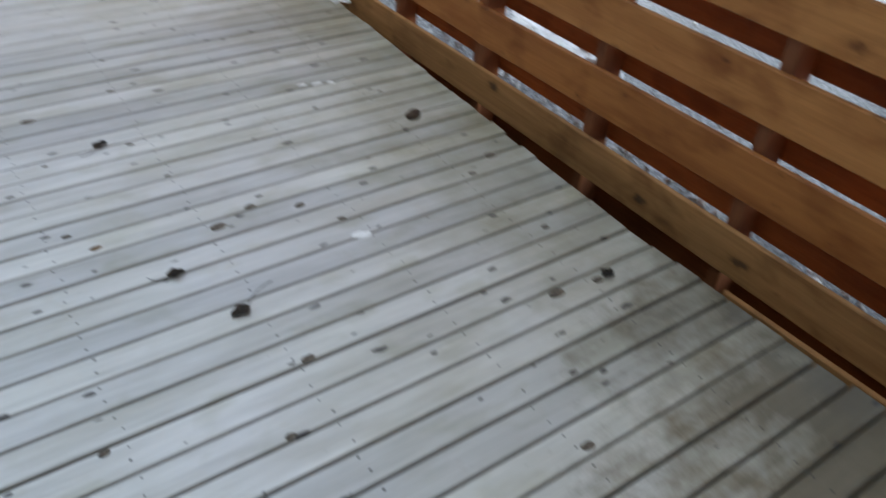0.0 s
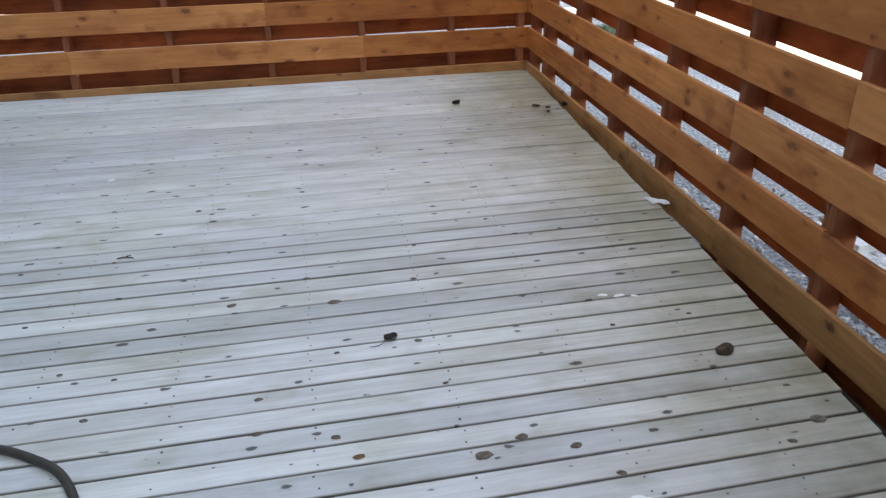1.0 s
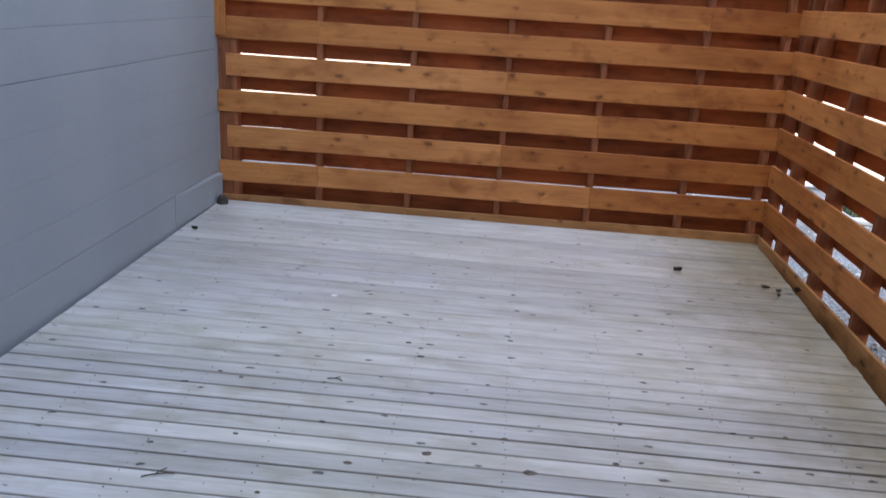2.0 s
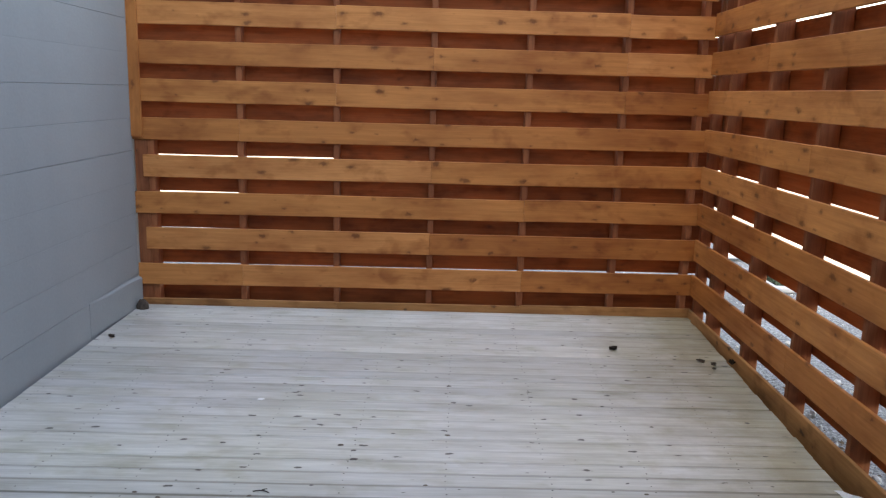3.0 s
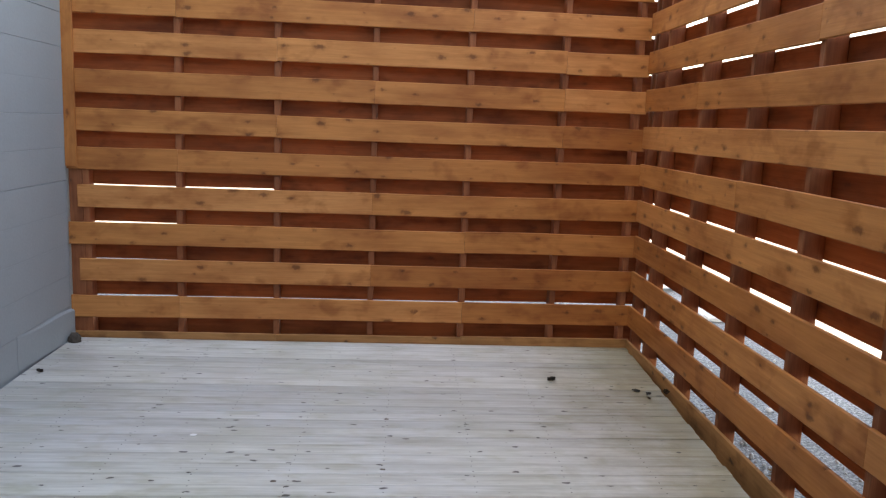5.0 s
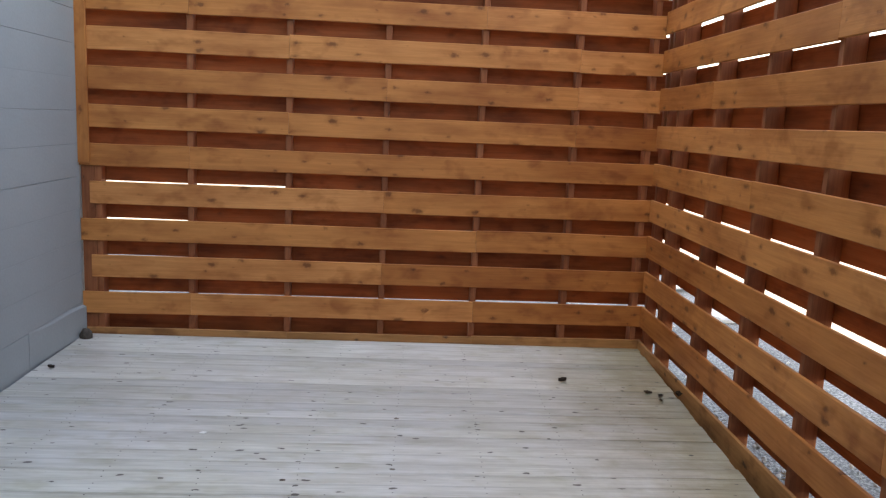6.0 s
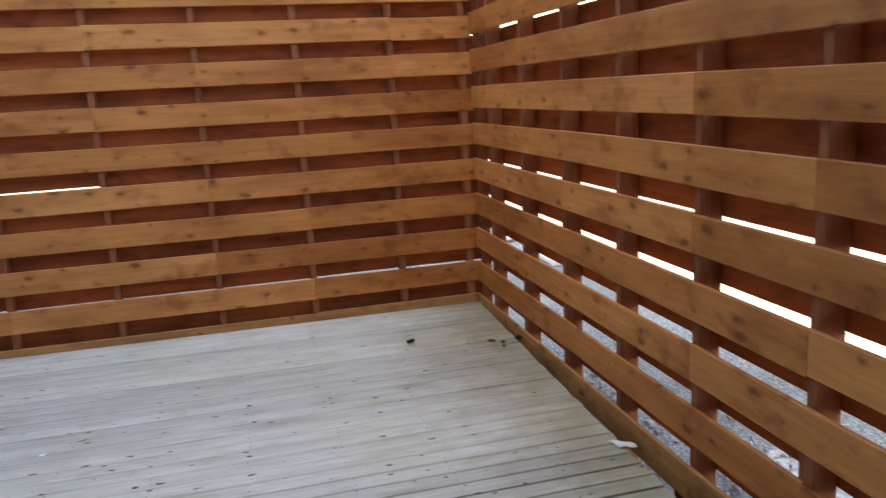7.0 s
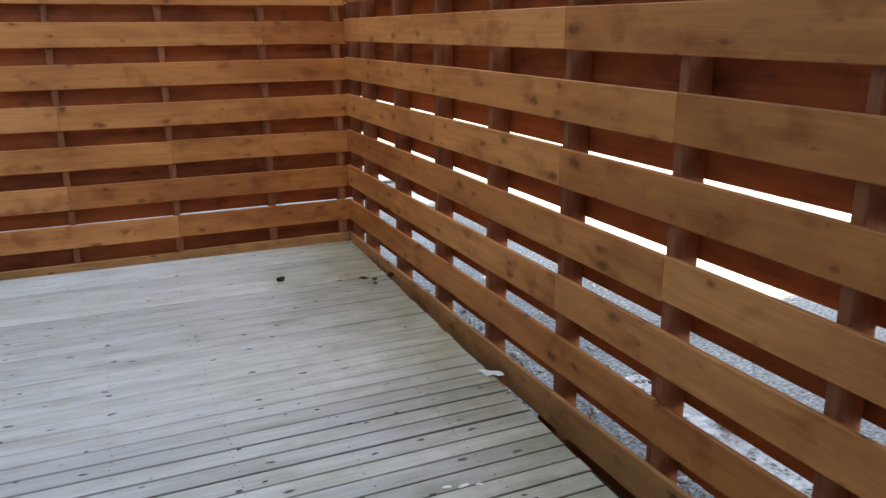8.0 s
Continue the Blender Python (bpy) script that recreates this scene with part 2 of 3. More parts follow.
def block(x0, x1, y0, y1, z0, z1, chamfer=0.0):
    bm = bmesh.new()
    bmesh.ops.create_cube(bm, size=1, matrix=Matrix.Translation(((x0 + x1) / 2, (y0 + y1) / 2, (z0 + z1) / 2)) @ Matrix.Diagonal((x1 - x0, y1 - y0, z1 - z0, 1)))
    if chamfer:
        bmesh.ops.bevel(bm, geom=bm.edges[:], offset=chamfer, segments=2, affect="EDGES", profile=0.5)
    return bm


def thing(name, label, category, at=None, kind="", group=""):
    ob = new(name)
    ob.empty_display_size = 0.1
    if at is not None:
        ob.matrix_basis = at
    return tagged(ob, label, category, group, kind)


# ---- ground ----
GROUND = -0.27
WALL_X = -3.627
bm = bmesh.new()
bmesh.ops.create_grid(bm, x_segments=40, y_segments=40, size=400)
ground = part("ground", bm, ASPHALT, at=Matrix.Translation((0, 0, GROUND)))
tagged(ground, "grey gritty asphalt ground outside the fence", "ground", kind="structure")
soil = part("soil", block(-3.6, 0.04, -8.4, 0.1, GROUND - 0.1, GROUND + 0.012), SHADE_SOIL)
# carries the near-black colour out under the fence, so that gap looks shaded
part("soil_bank", block(0.042, 0.20, -8.4, -2.75, GROUND - 0.1, GROUND + 0.014), SHADE_SOIL, soil)
tagged(soil, "soil under the deck and along the fence foot, shade in its near-black colour", "soil", kind="structure")

# ---- house beside the deck ----
HOUSE_TOP = GROUND + (2.02 - WALL_X) / 0.80 * up
TALL_TOP = GROUND + (3.7 - WALL_X) / 0.80 * up   # unseen upper storey at the near end, added for its shadow
wall = part("wall_west", block(WALL_X - 0.30, WALL_X - 0.012, -14, 0.10, GROUND, HOUSE_TOP), HOUSE)
tagged(wall, "painted masonry house wall beside the deck", "wall", kind="structure")
part("house_end", block(WALL_X - 9, WALL_X - 0.305, -0.2, 0.10, GROUND, HOUSE_TOP), HOUSE, wall)
part("house_roof", block(WALL_X - 9, WALL_X - 0.012, -14, 0.10, HOUSE_TOP + 0.003, HOUSE_TOP + 0.15), ROOFING, wall)
# added block out of view, its shadow ends the sunlit ground beyond the fence
part("shade_storey", block(WALL_X - 8.9, WALL_X - 0.02, -13.9, -7.1, HOUSE_TOP + 0.153, TALL_TOP), HOUSE, wall)
part("siding_board", bar(14, 0.016, 0.1992 - GROUND, 0.001), PAINT, wall, at=pose(WALL_X, -14, GROUND, 0, 0, 90))
bm = bmesh.new()
rows = []
for n in range(11):
    f = n / 10
    out, top = 0.003 + 0.022 * (1 - f) ** 1.3, 0.185 + 0.006 * math.sin(7 * f) + 0.02 * f
    rows.append([bm.verts.new((WALL_X + x, -0.002 - 0.75 * f, z)) for x, z in ((0.001, 0.002), (out, 0.002), (out, top - 0.012), (out * 0.6, top - 0.003), (0.001, top))])
for a, b in zip(rows, rows[1:]):
    for n in range(5):
        bm.faces.new((a[n - 1], a[n], b[n], b[n - 1]))
bm.faces.new(rows[0]), bm.faces.new(rows[-1][::-1])
bmesh.ops.recalc_face_normals(bm, faces=bm.faces)
foot = part("foundation_ledge", bm, PAINT)
tagged(foot, "white painted foundation ledge at the wall foot", "ledge", kind="structure")
rnd = random.Random(4)
z, n = 0.20, 0
while z < HOUSE_TOP - 0.2:
    board = part("siding_board", bar(14, 0.016, 0.1995, 0.0015), PAINT, wall, at=pose(WALL_X, -14, z, rnd.uniform(-0.06, 0.06), rnd.uniform(-0.006, 0.006), 90))
    z, n = z + 0.2005, n + 1
# unseen wall, added so the lower boards of the back fence get less sky
shade_wall = part("shade_wall_south", block(WALL_X + 0.006, -0.33, -7.40, -7.20, 0.003, 2.5), HOUSE)
tagged(shade_wall, "unseen pale wall added at the near end of the deck to block low light", "wall", kind="structure")
# canopy out of view, added to hold sky light off the near fence and deck
canopy = thing("canopy", "unseen canopy added to shade the near end of the fence", "canopy", kind="structure")
part("shade_panel", block(-0.9, 1.3, -7.15, -3.7, 2.68, 2.80), ROOFING, canopy)
for x in (-0.85, 1.2):
    part("shade_rafter", block(x, x + 0.05, -7.15, -3.75, 2.55, 2.677), ROOFING, canopy)
    for y in (-7.1, -5.9):
        part("shade_post", block(x - 0.02, x + 0.07, y, y + 0.09, GROUND if x > 0 else 0.003, 2.547), ROOFING, canopy)

# ---- fences: boards on both sides of studs, set so that they overlap ----
FIRST, BOARD, THICK, DEEP = 0.057, 0.140, 0.019, 0.089
ROWS_UP = 12


def spans(start, end, joints):
    cuts = [start, *sorted(j for j in joints if start < j < end), end]
    return list(zip(cuts, cuts[1:]))


def fence(name, label, at, PITCH, start, end, studs, joints, seed, starts=None, outer_from=None, over=0.0, drift={}, outer={}, low=()):
    """drift: row -> (from here on, metres of rise for each metre); outer: row -> (cuts, lift of each piece); low: studs that end below the trim."""
    rnd, f = random.Random(seed), thing(name, label, "fence", at)
    top = FIRST + PITCH * (ROWS_UP - 1) + 0.01
    for u in (*studs, *low):
        lean, high = rnd.uniform(-0.003, 0.003), 1.135 if u in low else top
        part("stud", bar(high - GROUND - 0.02, DEEP, 0.038, 0.003), STUD, f, at=pose(u + lean, THICK + 0.001, GROUND + 0.02, 0, -90, 0) @ pose(0, 0, -0.038))
    for n in range(ROWS_UP):
        s, (hinge, slope) = (starts or {}).get(n, start), drift.get(n, (0.0, 0.0))
        for a, b in spans(s, end, joints.get(n, ())):
            lift = [slope * max(0.0, u - hinge) for u in (a, b)]
            tilt = math.degrees(math.atan2(lift[1] - lift[0], b - a))
            part("board", bar(b - a - 0.0016, THICK, BOARD + rnd.uniform(-0.002, 0.002), 0.003, bow=rnd.uniform(-0.003, 0.002), twist=rnd.uniform(-0.003, 0.003), steps=6),
                 CEDAR if n else KICK, f, at=pose(a + 0.0008, 0, FIRST + PITCH * n - BOARD + lift[0] + rnd.uniform(-0.002, 0.002), 0, rnd.uniform(-0.05, 0.05) - tilt, 0))
    for n in range(ROWS_UP - 1):
        o = start if outer_from is None else outer_from
        cuts, lifts = outer.get(n, ((rnd.choice(studs[2:]) + 0.02,), (0.0, 0.0)))
        for (a, b), lift in zip(spans(o, end + over, cuts), lifts):
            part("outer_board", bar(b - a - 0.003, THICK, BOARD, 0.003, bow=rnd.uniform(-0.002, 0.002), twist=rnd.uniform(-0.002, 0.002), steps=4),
                 OUTER_SHADED, f, at=pose(a + 0.0015, THICK + DEEP + 0.002, FIRST + PITCH * n + (PITCH - BOARD) / 2 - BOARD / 2 + lift + rnd.uniform(-0.002, 0.002), 0, rnd.uniform(-0.03, 0.03), 0))
    part("cap", bar(end - start + 0.05, 0.15, 0.038, 0.004), CEDAR, f, at=pose(start, -0.012, top + 0.003))
    return f


SB = [-2.967 + 0.607 * n for n in range(5)]
mid = lambda n: SB[n - 1] + 0.019
back_fence = fence("slatted_fence", "orange-stained cedar fence of horizontal boards closing the deck", pose(0, 0, 0, 0, -0.28, 0), 0.2347, -3.622, 0.018,
                   [*SB, -0.055], {0: (mid(2), mid(4)), 1: (mid(1), mid(4)), 2: (mid(3),), 3: (mid(4),), 4: (mid(3),), 5: (mid(1),), 6: (mid(2), mid(5)), 7: (mid(3), mid(5)),
                    8: (mid(2), mid(5)), 9: (mid(1), mid(4)), 10: (mid(3),)}, 11, {2: -3.562, 4: -3.562, **{n: -3.58 for n in range(6, 12)}}, -3.60, 0.09,
                   outer={0: ((mid(3),), (-0.034, -0.030)), 1: ((mid(1), mid(4)), (0.006, 0.003, 0.007)), 2: ((mid(1), mid(4)), (0.010, 0.001, 0.003)),
                          3: ((mid(1), mid(4), mid(5)), (0.016, 0.004, 0.0105, 0.006)), 4: ((mid(2),), (0.021, 0.0))}, low=(-3.533,))
part("end_post", bar(1.37, 0.075, 0.085, 0.004), STUD, back_fence, at=pose(-3.535, THICK + 0.003, GROUND + 0.02, 0, -90, 0) @ pose(0, 0, 0))
part("trim_board", bar(1.55, 0.019, 0.068, 0.003), CEDAR, back_fence, at=pose(-3.553, -0.021, 1.108, 0, -90, 0))
LEAN = 2.1   # the fence along the yard runs in towards the deck by this many degrees
SR = [0.297 + 0.603 * n for n in range(13)]
cut = lambda n: SR[n] + 0.019
side_fence = fence("slatted_fence", "orange-stained cedar fence of horizontal boards along the yard", pose(0, 0, 0, 0, 0, -90 - LEAN), 0.2372, 0.003, 8.4,
                   SR, {0: (cut(4), cut(8)), 1: (cut(2), cut(5), cut(9)), 2: (cut(4), cut(8)), 3: (cut(5), cut(10)), 4: (cut(4), cut(7)), 5: (cut(2), cut(5), cut(9)), 6: (cut(4), cut(8)),
                    7: (cut(1), cut(6)), 8: (cut(3), cut(7)), 9: (cut(5),), 10: (cut(4),)}, 23, outer_from=-0.105,
                   drift={0: (2.73, 0.014), 1: (3.33, 0.0157), 3: (2.4, -0.007), 4: (2.4, -0.0085), 5: (2.2, -0.008), 6: (2.4, -0.0085), 7: (2.4, -0.008), 8: (2.4, -0.006)},
                   outer={5: ((cut(6),), (-0.012, -0.016)), 6: ((cut(7),), (-0.006, -0.010)), 7: ((cut(4),), (-0.008, -0.006))})
part("corner_post", bar(2.93, 0.070, 0.045, 0.004), STUD, side_fence, at=pose(-0.002, THICK + 0.018, GROUND + 0.02, 0, -90, 0))
# added board below the lowest row, blocks light so the foot gap stays dark
part("outer_board", bar(5.9, THICK, 0.135, 0.003, bow=0.003, steps=5), OUTER_SHADED, side_fence, at=pose(2.45, THICK + DEEP + 0.002, -0.232))
part("stud", bar(1.21, 0.070, 0.036, 0.003), STUD, side_fence, at=pose(0.046, THICK + 0.018, 1.45, 0, -90, 0) @ pose(0, 0, -0.038))
part("sister_stud", bar(0.74, 0.086, 0.022, 0.003), STUD, side_fence, at=pose(SR[5] - 0.001, THICK + 0.002, GROUND + 0.02, 0, -90, 0))

# ---- deck ----
deck = thing("deck", "weathered pale grey timber deck with dark knots", "deck", kind="structure")


def deck_edge(y):
    """Where the planks end: tight in the far corner, a hand's width off the fence nearer by."""
    return max(-0.002 + 0.0725 * y, -0.315)


def pitch(y):
    """From one plank to the next: boards laid tight and a little wider at the far end."""
    return max(0.0882, min(0.0985, 0.0985 - 0.0092 * (-2.2 - y)))


SEAMS = [-3.62]
while SEAMS[0] < -0.12:
    SEAMS.insert(0, SEAMS[0] + pitch(SEAMS[0]))
SEAMS.insert(0, -0.006)
while SEAMS[-1] > -8.3:
    SEAMS.append(SEAMS[-1] - pitch(SEAMS[-1]))
rnd = random.Random(8)
for y1, y in zip(SEAMS, SEAMS[1:]):
    gap = 0.0050 + 0.0012 * max(0.0, min(1.0, (-2.3 - y) / 0.5)) - 0.0044 * max(0.0, min(1.0, (y + 2.5) / 0.4)) + rnd.uniform(-0.0006, 0.0010)
    deep = y1 - y - gap
    long = deck_edge(y) - (WALL_X + 0.02) + rnd.uniform(-0.006, 0.006)
    part("plank", bar(long, deep, 0.038, 0.0024, twist=rnd.uniform(-0.0012, 0.0012), steps=3, skew=deck_edge(y + deep) - deck_edge(y)), PLANK, deck,
         at=pose(WALL_X + 0.02, y, -0.038 + rnd.uniform(-0.0013, 0.001), rnd.uniform(-0.35, 0.35), 0, rnd.uniform(-0.025, 0.025)))
JOIST, SPACED = -1.29, 0.383   # the joists run along the yard fence


def joist_x(k, y):
    return JOIST + SPACED * k + 0.0367 * (y + 2.7)


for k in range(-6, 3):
    # joists share the near-black soil colour, standing in for shade under the planks
    part("joist", block(-0.019, 0.019, -8.3, -0.03, -0.185, -0.0415), SHADE_SOIL, deck, at=pose(joist_x(k, 0), 0, 0, 0, 0, -2.1))

rim = part("edge_strip", bar(3.68, 0.017, 0.09, 0.003, bow=0.004, steps=8), KICK, deck, "soiled cedar strip along the plank ends", at=pose(-0.305, -4.66, -0.087, 0, 0, -90))

# ---- nails ----
bm = bmesh.new()
for y1, y in zip(SEAMS[1:], SEAMS[2:60]):
    for k in range(-6, 3):
        for off in (0.27, 0.74):
            x = joist_x(k, y) + rnd.uniform(-0.008, 0.008)
            if rnd.random() < 0.93 and WALL_X + 0.05 < x < deck_edge(y) - 0.04:
                bmesh.ops.create_circle(bm, cap_ends=True, segments=6, radius=rnd.uniform(0.0026, 0.0040), matrix=pose(x, y + (y1 - y) * off + rnd.uniform(-0.006, 0.006), 0.0016))
nails = part("nail_heads", bm, NAIL, deck, "small dark nail heads along the joists")
nails["kind"] = "stuff"

# ---- knots that have shrunk and stand a hair above the worn planks ----
KNOT = plain("dark_knot", (0.135, 0.108, 0.085), 0.7, 90, 0.6, 0.5, gloss=0.2)
KNOTS = {0.050: ((-1.597, -2.912), (-1.301, -3.746), (-0.408, -3.804), (-0.687, -4.437)),
         0.036: ((-2.175, -2.956), (-1.932, -2.858), (-1.189, -3.699), (-0.554, -4.451), (-0.957, -4.836), (-1.325, -4.317), (-1.064, -3.761)),
         0.026: ((-1.309, -2.811), (-1.629, -1.349), (-2.088, -2.026), (-1.649, -1.912), (-1.847, -3.393), (-2.301, -3.383), (-1.852, -3.540), (-1.654, -3.596),
                 (-0.525, -3.866), (-1.365, -3.202), (-0.993, -3.878), (-1.775, -4.342), (-1.454, -4.493), (-0.517, -4.200), (-1.676, -2.725)),
         0.019: ((-2.769, -2.433), (-2.677, -2.467), (-2.364, -2.445), (-1.259, -2.551), (-0.665, -2.531), (-0.930, -2.378), (-2.571, -2.852), (-1.329, -3.433),
                 (-1.741, -2.344), (-0.480, -3.242), (-0.748, -3.252), (-1.616, -3.214), (-2.408, -3.149), (-2.250, -3.209))}
rnd = random.Random(19)
for size, places in KNOTS.items():
    for x, y in places:
        bm, ring, rise = bmesh.new(), [], rnd.uniform(0.0012, 0.0024)
        for n in range(14):
            a = n / 14 * 2 * math.pi
            r = size / 2 * (1 + rnd.uniform(-0.14, 0.14))
            ring.append(bm.verts.new((r * math.cos(a), r * 0.62 * math.sin(a), 0)))
        top = [bm.verts.new((v.co.x * 0.75, v.co.y * 0.75, rise)) for v in ring]
        for n in range(14):
            bm.faces.new((ring[n - 1], ring[n], top[n], top[n - 1]))
        bm.faces.new(top)
        part("knot", bm, KNOT, deck, at=pose(x, y, 0.0006, 0, 0, rnd.uniform(-14, 14)))

# ---- things lying on the deck ----
def leaf(label, x, y, size, turn, curl, material, seed, stem=0.0):
    """A dry leaf: a pointed, lobed blade of small faces, curled up, with a stem."""
    rnd, bm = random.Random(seed), bmesh.new()
    rows = []
    for i in range(9):
        f = i / 8
        wide = size * 0.36 * math.sin(math.pi * f) ** 0.7 * (1 + 0.25 * math.sin(9 * f + seed)) + 0.0008
        rows.append([bm.verts.new(((f - 0.5) * size, g * wide, 0.0015 + curl * size * (0.6 * abs(g) ** 1.5 + 0.5 * (f - 0.5) ** 2) + rnd.uniform(0, 0.05) * size)) for g in (-1, -0.5, 0, 0.5, 1)])
    for a, b in zip(rows, rows[1:]):
        for n in range(4):
            bm.faces.new((a[n], b[n], b[n + 1], a[n + 1]))
    bmesh.ops.solidify(bm, geom=bm.faces[:], thickness=0.0008)
    ob = part("fallen_leaf", bm, material, at=pose(x, y, 0.001, 0, 0, turn))
    if stem:
        part("stem", bar(stem, 0.0022, 0.002, 0.0006, bow=0.012, steps=5), material, ob, at=pose(size * 0.42, 0, 0.002, 0, 0, rnd.uniform(-25, 25)))
    return tagged(ob, label, "leaf", "fallen leaves on the deck")


leaf("dark curled dead leaf on the pale deck", -0.671, -0.732, 0.054, 20, 0.55, LEAF, 1)
leaf("dark flat dead leaf beside the fence foot", -0.220, -0.890, 0.047, 150, 0.25, LEAF, 2)
leaf("dark flat dead leaf beside the fence foot", -0.165, -0.940, 0.040, 40, 0.3, LEAF, 3)
leaf("small dark leaf scrap beside the fence foot", -0.185, -1.010, 0.029, 95, 0.3, LEAF, 4)
leaf("brown curled leaf against the fence foot", -0.060, -0.930, 0.050, 75, 0.6, BROWN, 5)
leaf("small dark leaf near the painted wall", -3.525, -0.723, 0.043, 160, 0.5, LEAF, 6)
leaf("black shrivelled leaf with a thin stem", -1.446, -3.172, 0.048, 205, 0.22, LEAF, 7, 0.06)
leaf("black shrivelled leaf with a long stem", -1.39, -4.10, 0.052, 15, 0.15, LEAF, 8, 0.11)
leaf("dark narrow leaf scrap on the planks", -1.47, -3.89, 0.043, 175, 0.3, LEAF, 9, 0.05)
leaf("small dark leaf scrap on the planks", -0.52, -4.45, 0.043, 10, 0.25, LEAF, 10)


def lump(name, label, category, x, y, wide, deep, tall, material, seed, turn=0):
    """A rough half-round lump, flat below."""
    bm = bmesh.new()
    bmesh.ops.create_icosphere(bm, subdivisions=3, radius=1)
    for v in bm.verts:
        v.co *= 1 + 0.22 * noise.noise(v.co * 1.7 + Vector((seed, 0, 0))) + 0.10 * noise.noise(v.co * 6 + Vector((0, seed, 0)))
        v.co = Vector((v.co.x * wide / 2, v.co.y * deep / 2, max(v.co.z, -0.25) * tall * 0.8 + tall * 0.2))
    return tagged(part(name, bm, material, at=pose(x, y, 0.001, 0, 0, turn)), label, category)


lump("seed_husk", "brown half-round seed husk on the deck", "husk", -0.484, -3.468, 0.066, 0.040, 0.026, BROWN, 3, 12)
lump("debris_clump", "dark clump of dirt in the corner by the wall", "dirt", -3.565, -0.115, 0.075, 0.070, 0.060, LEAF, 8)


def splash(label, x, y, wide, deep, seed, turn=0):
    """A thin dried splash with an uneven rim."""
    bm, rnd = bmesh.new(), random.Random(seed)
    low, high = [], []
    for n in range(18):
        a = n / 18 * 2 * math.pi
        r = 1 + 0.3 * math.sin(2 * a + seed) + rnd.uniform(-0.15, 0.15)
        low.append(bm.verts.new((math.cos(a) * r * wide / 2, math.sin(a) * r * deep / 2, 0)))
        high.append(bm.verts.new((math.cos(a) * r * wide / 2 * 0.8, math.sin(a) * r * deep / 2 * 0.8, 0.003)))
    for n in range(18):
        bm.faces.new((low[n - 1], low[n], high[n], high[n - 1]))
    bm.faces.new(high)
    return tagged(part("paint_splash", bm, WHITE, at=pose(x, y, 0.0015, 0, 0, turn)), label, "splash", "white splashes on the deck")


splash("white dried splash on the planks", -0.655, -3.087, 0.034, 0.020, 1)
splash("white dried splash on the planks", -0.708, -3.072, 0.026, 0.018, 2)
splash("small white dried splash on the planks", -0.605, -3.101, 0.022, 0.016, 3)
splash("larger white bird dropping on the planks", -0.986, -3.973, 0.052, 0.034, 4, 20)
splash("small white dried splash on the planks", -2.505, -1.570, 0.040, 0.014, 5)

# torn white sheet that sticks out from under the fence
bm = bmesh.new()
rows = []
for i in range(13):
    f = i / 12
    rows.append([bm.verts.new((-0.118 + f * 0.080 + g * 0.012 * (1 - f), f * -0.082 - g * (0.066 * (1 - 0.75 * f)), 0.004 + 0.012 * math.sin(f * 2.6) * (1 - 0.75 * g) + 0.003 * math.sin(9 * f + 5 * g))) for g in (0, 0.25, 0.5, 0.75, 1)])
for a, b in zip(rows, rows[1:]):
    for n in range(4):
        bm.faces.new((a[n], b[n], b[n + 1], a[n + 1]))
bmesh.ops.solidify(bm, geom=bm.faces[:], thickness=0.0015)
tagged(part("torn_sheet", bm, PAPER, at=pose(-0.097, -2.335, 0.004)), "torn white sheet sticking out under the fence", "sheet")

# garden hose
def tube(name, points, radius, material):
    c = bpy.data.curves.new(name, "CURVE")
    c.dimensions, c.bevel_depth, c.bevel_resolution, c.resolution_u = "3D", radius, 4, 12
    sp = c.splines.new("BEZIER")
    sp.bezier_points.add(len(points) - 1)
    for p, co in zip(sp.bezier_points, points):
        p.co, p.handle_left_type, p.handle_right_type = co, "AUTO", "AUTO"
    ob = new(name, c)
    data = bpy.data.meshes.new_from_object(ob.evaluated_get(bpy.context.evaluated_depsgraph_get()))
    bpy.data.objects.remove(ob)
    data.materials.append(material)
    for p in data.polygons:
        p.use_smooth = True
    return new(name, data)


H = 0.0125
hose = tube("garden_hose", [(-3.30, -4.05, H), (-3.08, -3.66, H), (-2.77, -3.470, H), (-2.583, -3.440, H), (-2.394, -3.524, H), (-2.287, -3.640, H), (-2.24, -3.90, H), (-2.36, -4.30, H),
                           (-2.70, -4.55, H), (-3.05, -4.42, H), (-3.26, -4.10, H + 0.024)], 0.0115, HOSE)
tagged(hose, "dark olive rubber garden hose lying on the deck", "hose")

# ---- outside the fence ----
rnd = random.Random(31)


def scatter(name, label, count, place, make, material, category):
    bm = bmesh.new()
    for _ in range(count):
        make(bm, *place())
    ob = part(name, bm, material)
    return tagged(ob, label, category, kind="stuff")


def pebble(bm, x, y):
    r = rnd.uniform(0.004, 0.013) if rnd.random() < 0.8 else rnd.uniform(0.013, 0.026)
    m = pose(x, y, GROUND + 0.012 + r * 0.3, rnd.uniform(0, 90), rnd.uniform(0, 90), rnd.uniform(0, 360)) @ Matrix.Diagonal((r, r * rnd.uniform(0.6, 1), r * 0.6, 1))
    bmesh.ops.create_icosphere(bm, subdivisions=1, radius=1, matrix=m)


